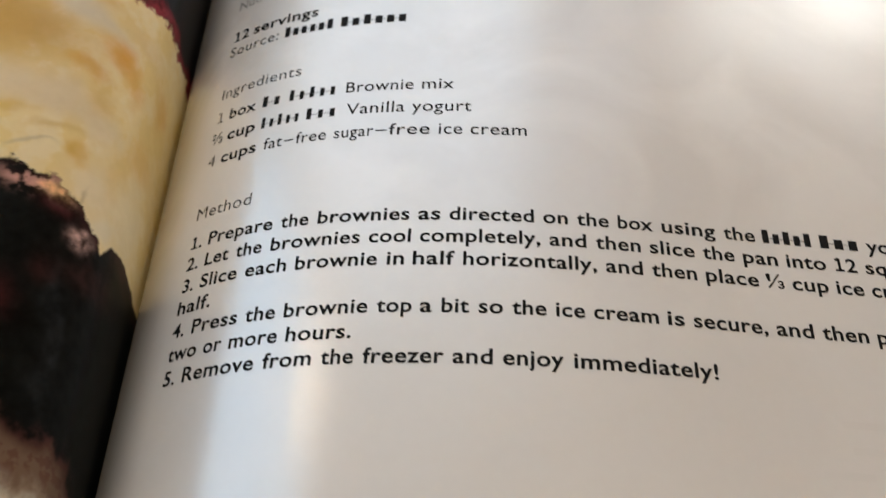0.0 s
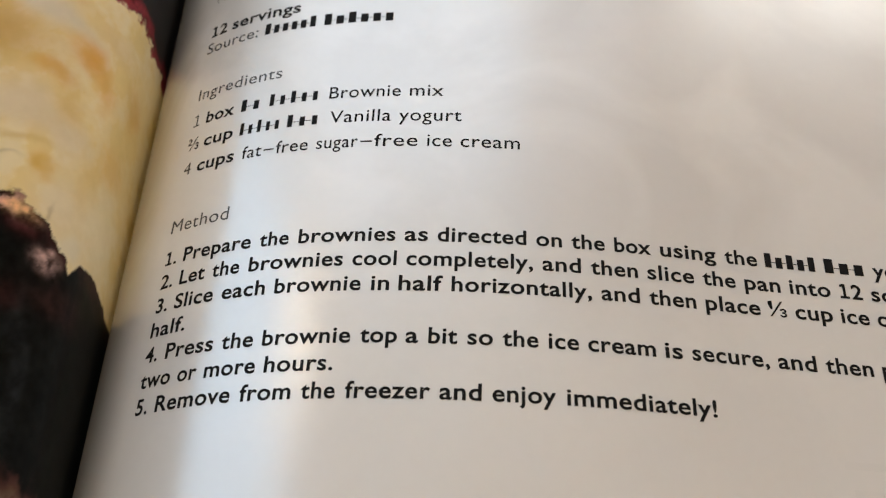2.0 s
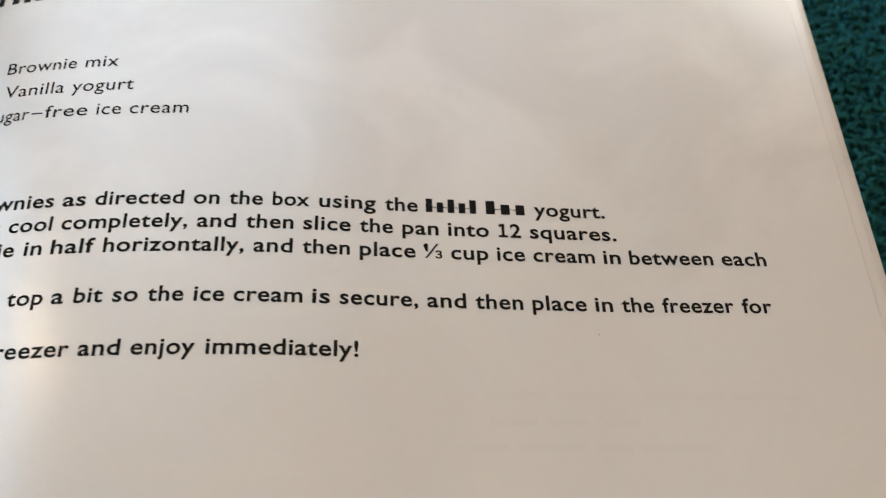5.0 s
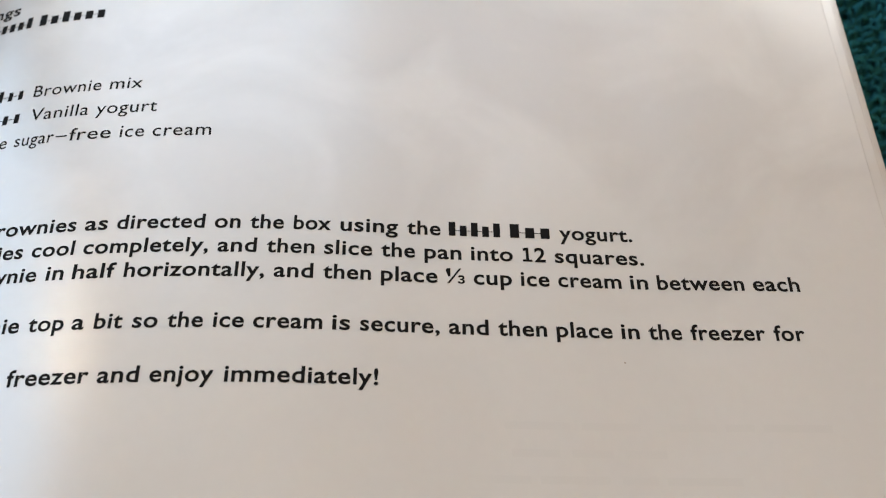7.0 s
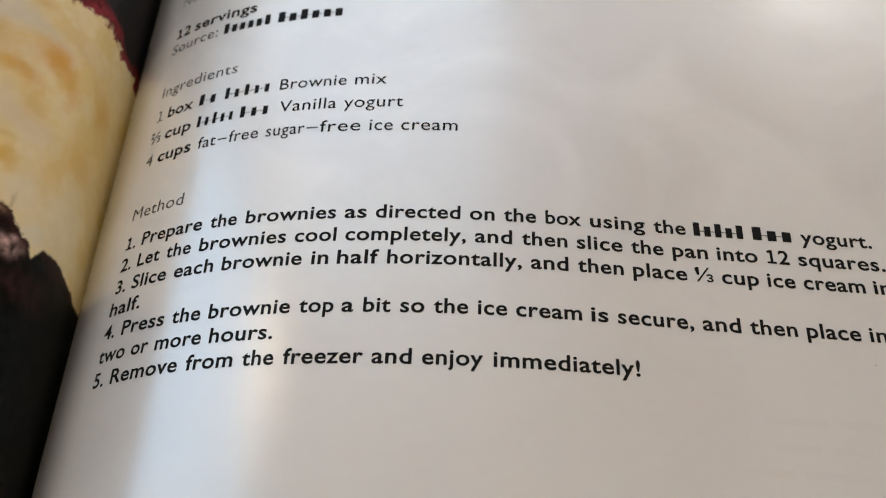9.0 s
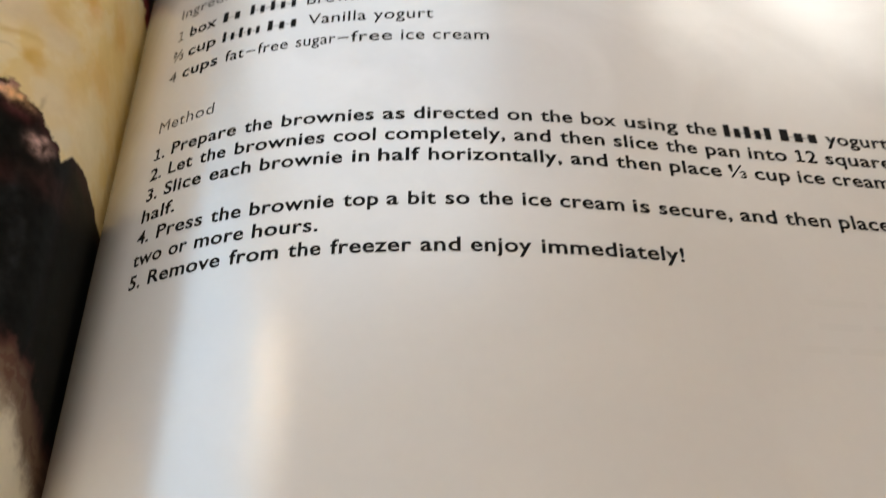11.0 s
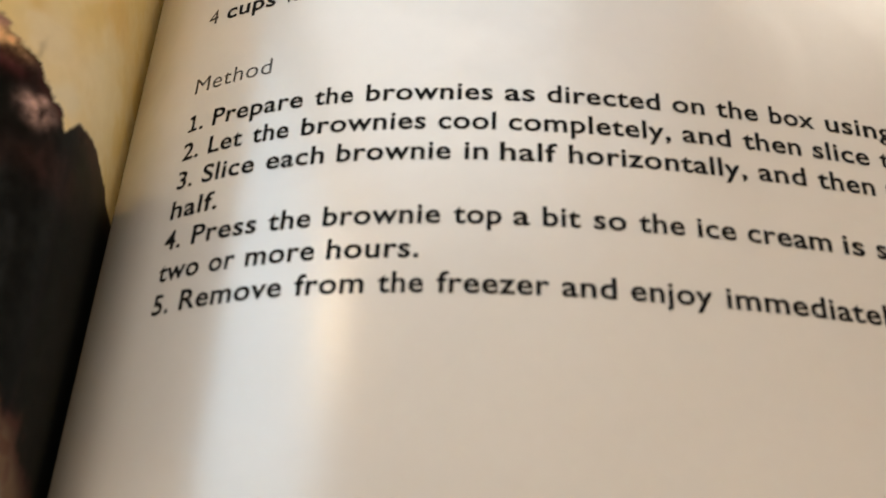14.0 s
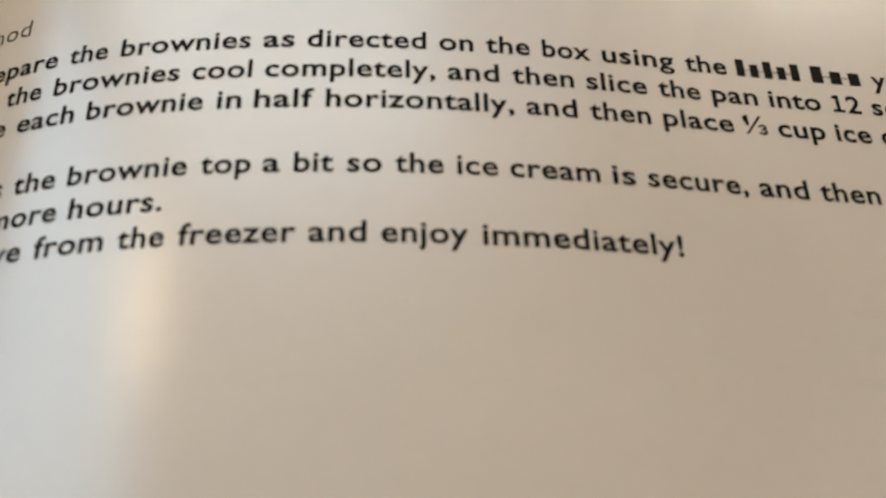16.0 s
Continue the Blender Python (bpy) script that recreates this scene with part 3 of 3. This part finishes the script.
glyphs = {}
for label, v, words, (ink, weight) in LINES:
    for text, _, _ in words:
        if text[0] != BAR[0] and (text, weight) not in glyphs:
            f = bpy.data.curves.new("type", "FONT")
            body = text[1:] if text[0] == "1" else text              # the figure one is drawn below, with its foot
            f.body, f.offset, f.resolution_u, f.dimensions, f.fill_mode, f.space_character = body, 0.006 if text == "\u2153" else weight, 4, "2D", "BOTH", 1.06
            glyphs[text, weight] = new("type", f)
bpy.context.view_layer.update()
deps = bpy.context.evaluated_depsgraph_get()
shapes = {}
for key, ob in glyphs.items():
    m = ob.evaluated_get(deps).to_mesh()
    co = np.empty(len(m.vertices) * 3)
    m.vertices.foreach_get("co", co)
    xy, faces = co.reshape(-1, 3)[:, :2].copy(), [tuple(p.vertices) for p in m.polygons]
    if key[0][0] == "1":
        k, h = 0.038 + 1.2 * key[1], len(xy)
        left = (xy[:, 0].min() if h else 0.0) - 0.50
        one = [(0.0, 0.0), (0.40, 0.0), (0.40, 1.7 * k), (0.20 + k, 1.7 * k), (0.20 - k, 1.7 * k), (0.0, 1.7 * k), (0.20 + k, 0.70), (0.20 - k, 0.70), (0.20 - k, 0.70 - 2.4 * k), (0.02, 0.65), (0.02, 0.65 - 1.9 * k)]
        xy = np.vstack([xy.reshape(-1, 2), np.array(one) + (left, 0)])
        faces += [tuple(h + i for i in f) for f in ((0, 1, 2, 3, 4, 5), (4, 3, 6, 7), (8, 7, 9, 10))]
    shapes[key] = xy, faces
for ob in glyphs.values():
    data = ob.data
    bpy.data.objects.remove(ob)
    bpy.data.curves.remove(data)

for label, v, words, (ink, weight) in LINES:
    for text, s0, s1 in words:
        if text[0] == BAR[0]:
            tops = text[len(BAR):] if text != DASH else "d"
            wide = 0.6 if weight > 0.01 else 0.42
            step_s, pts, faces = (s1 - s0) / (len(tops) - 0.3), [], []
            for k, kind in enumerate(tops):
                if kind == "d":
                    pts, faces = [(s0, 0.215), (s1, 0.215), (s1, 0.28), (s0, 0.28)], [(0, 1, 2, 3)]
                    break
                a, b, hi, h = s0 + k * step_s, s0 + (k + wide) * step_s, 0.60 if kind == "2" else 0.45, len(pts)
                pts += [(a, 0.0), (b, 0.0), (b, 0.21), (b, 0.24), (b, hi), (a, hi), (a, 0.24), (a, 0.21)]
                faces.append(tuple(range(h, h + 8)))
                if k:                                        # a hairline joins the bars of one word
                    faces.append((h - 6, h + 7, h + 6, h - 5))
            pts = np.array(pts)
        else:
            co, faces = shapes[text, weight]
            lo, hi = co[:, 0].min(), co[:, 0].max()
            pts = np.stack([s0 + (co[:, 0] - lo) / (hi - lo) * (s1 - s0), co[:, 1] * SIZE], -1)
        me = bpy.data.meshes.new("printed_word")
        me.from_pydata(on_page(pts[:, 0], pts[:, 1] + v, 0.010).tolist(), [], faces)
        part_mesh("printed_word", me, ink, right_page, label)

# ---- towel and table ----
TOWEL_Z = PAGE_Z + P * (COVER_Z - 0.6)
towel = tagged(new("towel"), "dark teal terry cloth towel spread under the book", "towel")
towel.location = (0, 0, TOWEL_Z)
bm = bmesh.new()
box(bm, -0.40, 0.36, -0.30, 0.34, -0.006, -0.0012, bevel=0.002)
part("ground_weave", bm, TERRY, towel)


def terry(name, x0, x1, y0, y1, pitch, label):
    """Rows of small yarn loops standing on the weave."""
    rng = np.random.RandomState(4)
    verts, faces, seg, side, r = [], [], 5, 4, pitch * 0.29
    ang = np.linspace(-0.5, math.pi + 0.5, seg)
    ring = np.linspace(0, 2 * math.pi, side, endpoint=False)
    for iy in range(int((y1 - y0) / pitch)):
        for ix in range(int((x1 - x0) / pitch)):
            cx, cy = x0 + (ix + 0.5 * (iy % 2) + rng.uniform(-.3, .3)) * pitch, y0 + (iy + rng.uniform(-.3, .3)) * pitch
            turn, lean, tall, wide = rng.uniform(0, math.pi), rng.uniform(-.7, .7), pitch * rng.uniform(0.7, 1.25), pitch * rng.uniform(0.4, 0.62)
            ct, st = math.cos(turn), math.sin(turn)
            k = len(verts)
            for a in ang:
                px, pz = wide * math.cos(a), tall * (0.55 + 0.6 * math.sin(a))
                for b in ring:
                    u = px + r * math.cos(b) * math.cos(a)
                    w = r * math.sin(b) + lean * pz
                    verts.append((cx + ct * u - st * w, cy + st * u + ct * w, pz + r * math.cos(b) * math.sin(a) - 0.0014))
            for i in range(seg - 1):
                for j in range(side):
                    faces.append((k + i * side + j, k + i * side + (j + 1) % side, k + (i + 1) * side + (j + 1) % side, k + (i + 1) * side + j))
    me = bpy.data.meshes.new(name)
    me.from_pydata(verts, [], faces)
    ob = part_mesh(name, me, TERRY, towel, label, smooth=True)
    return tagged(ob, kind="stuff")


terry("terry", P * 33.0, 0.34, -0.10, 0.33, 0.0025, "dense dark teal cotton loops")

table = tagged(new("table"), "plain brown wooden table under the towel", "table")
TT = TOWEL_Z - 0.006
bm = bmesh.new()
box(bm, -0.7, 0.7, -0.45, 0.45, TT - 0.03, TT, bevel=0.003)
part("tabletop", bm, WOOD, table)
for x in (-0.64, 0.58):
    for y in (-0.40, 0.34):
        bm = bmesh.new()
        box(bm, x, x + 0.06, y, y + 0.06, 0, TT - 0.03, bevel=0.003)
        part("leg", bm, WOOD, table)
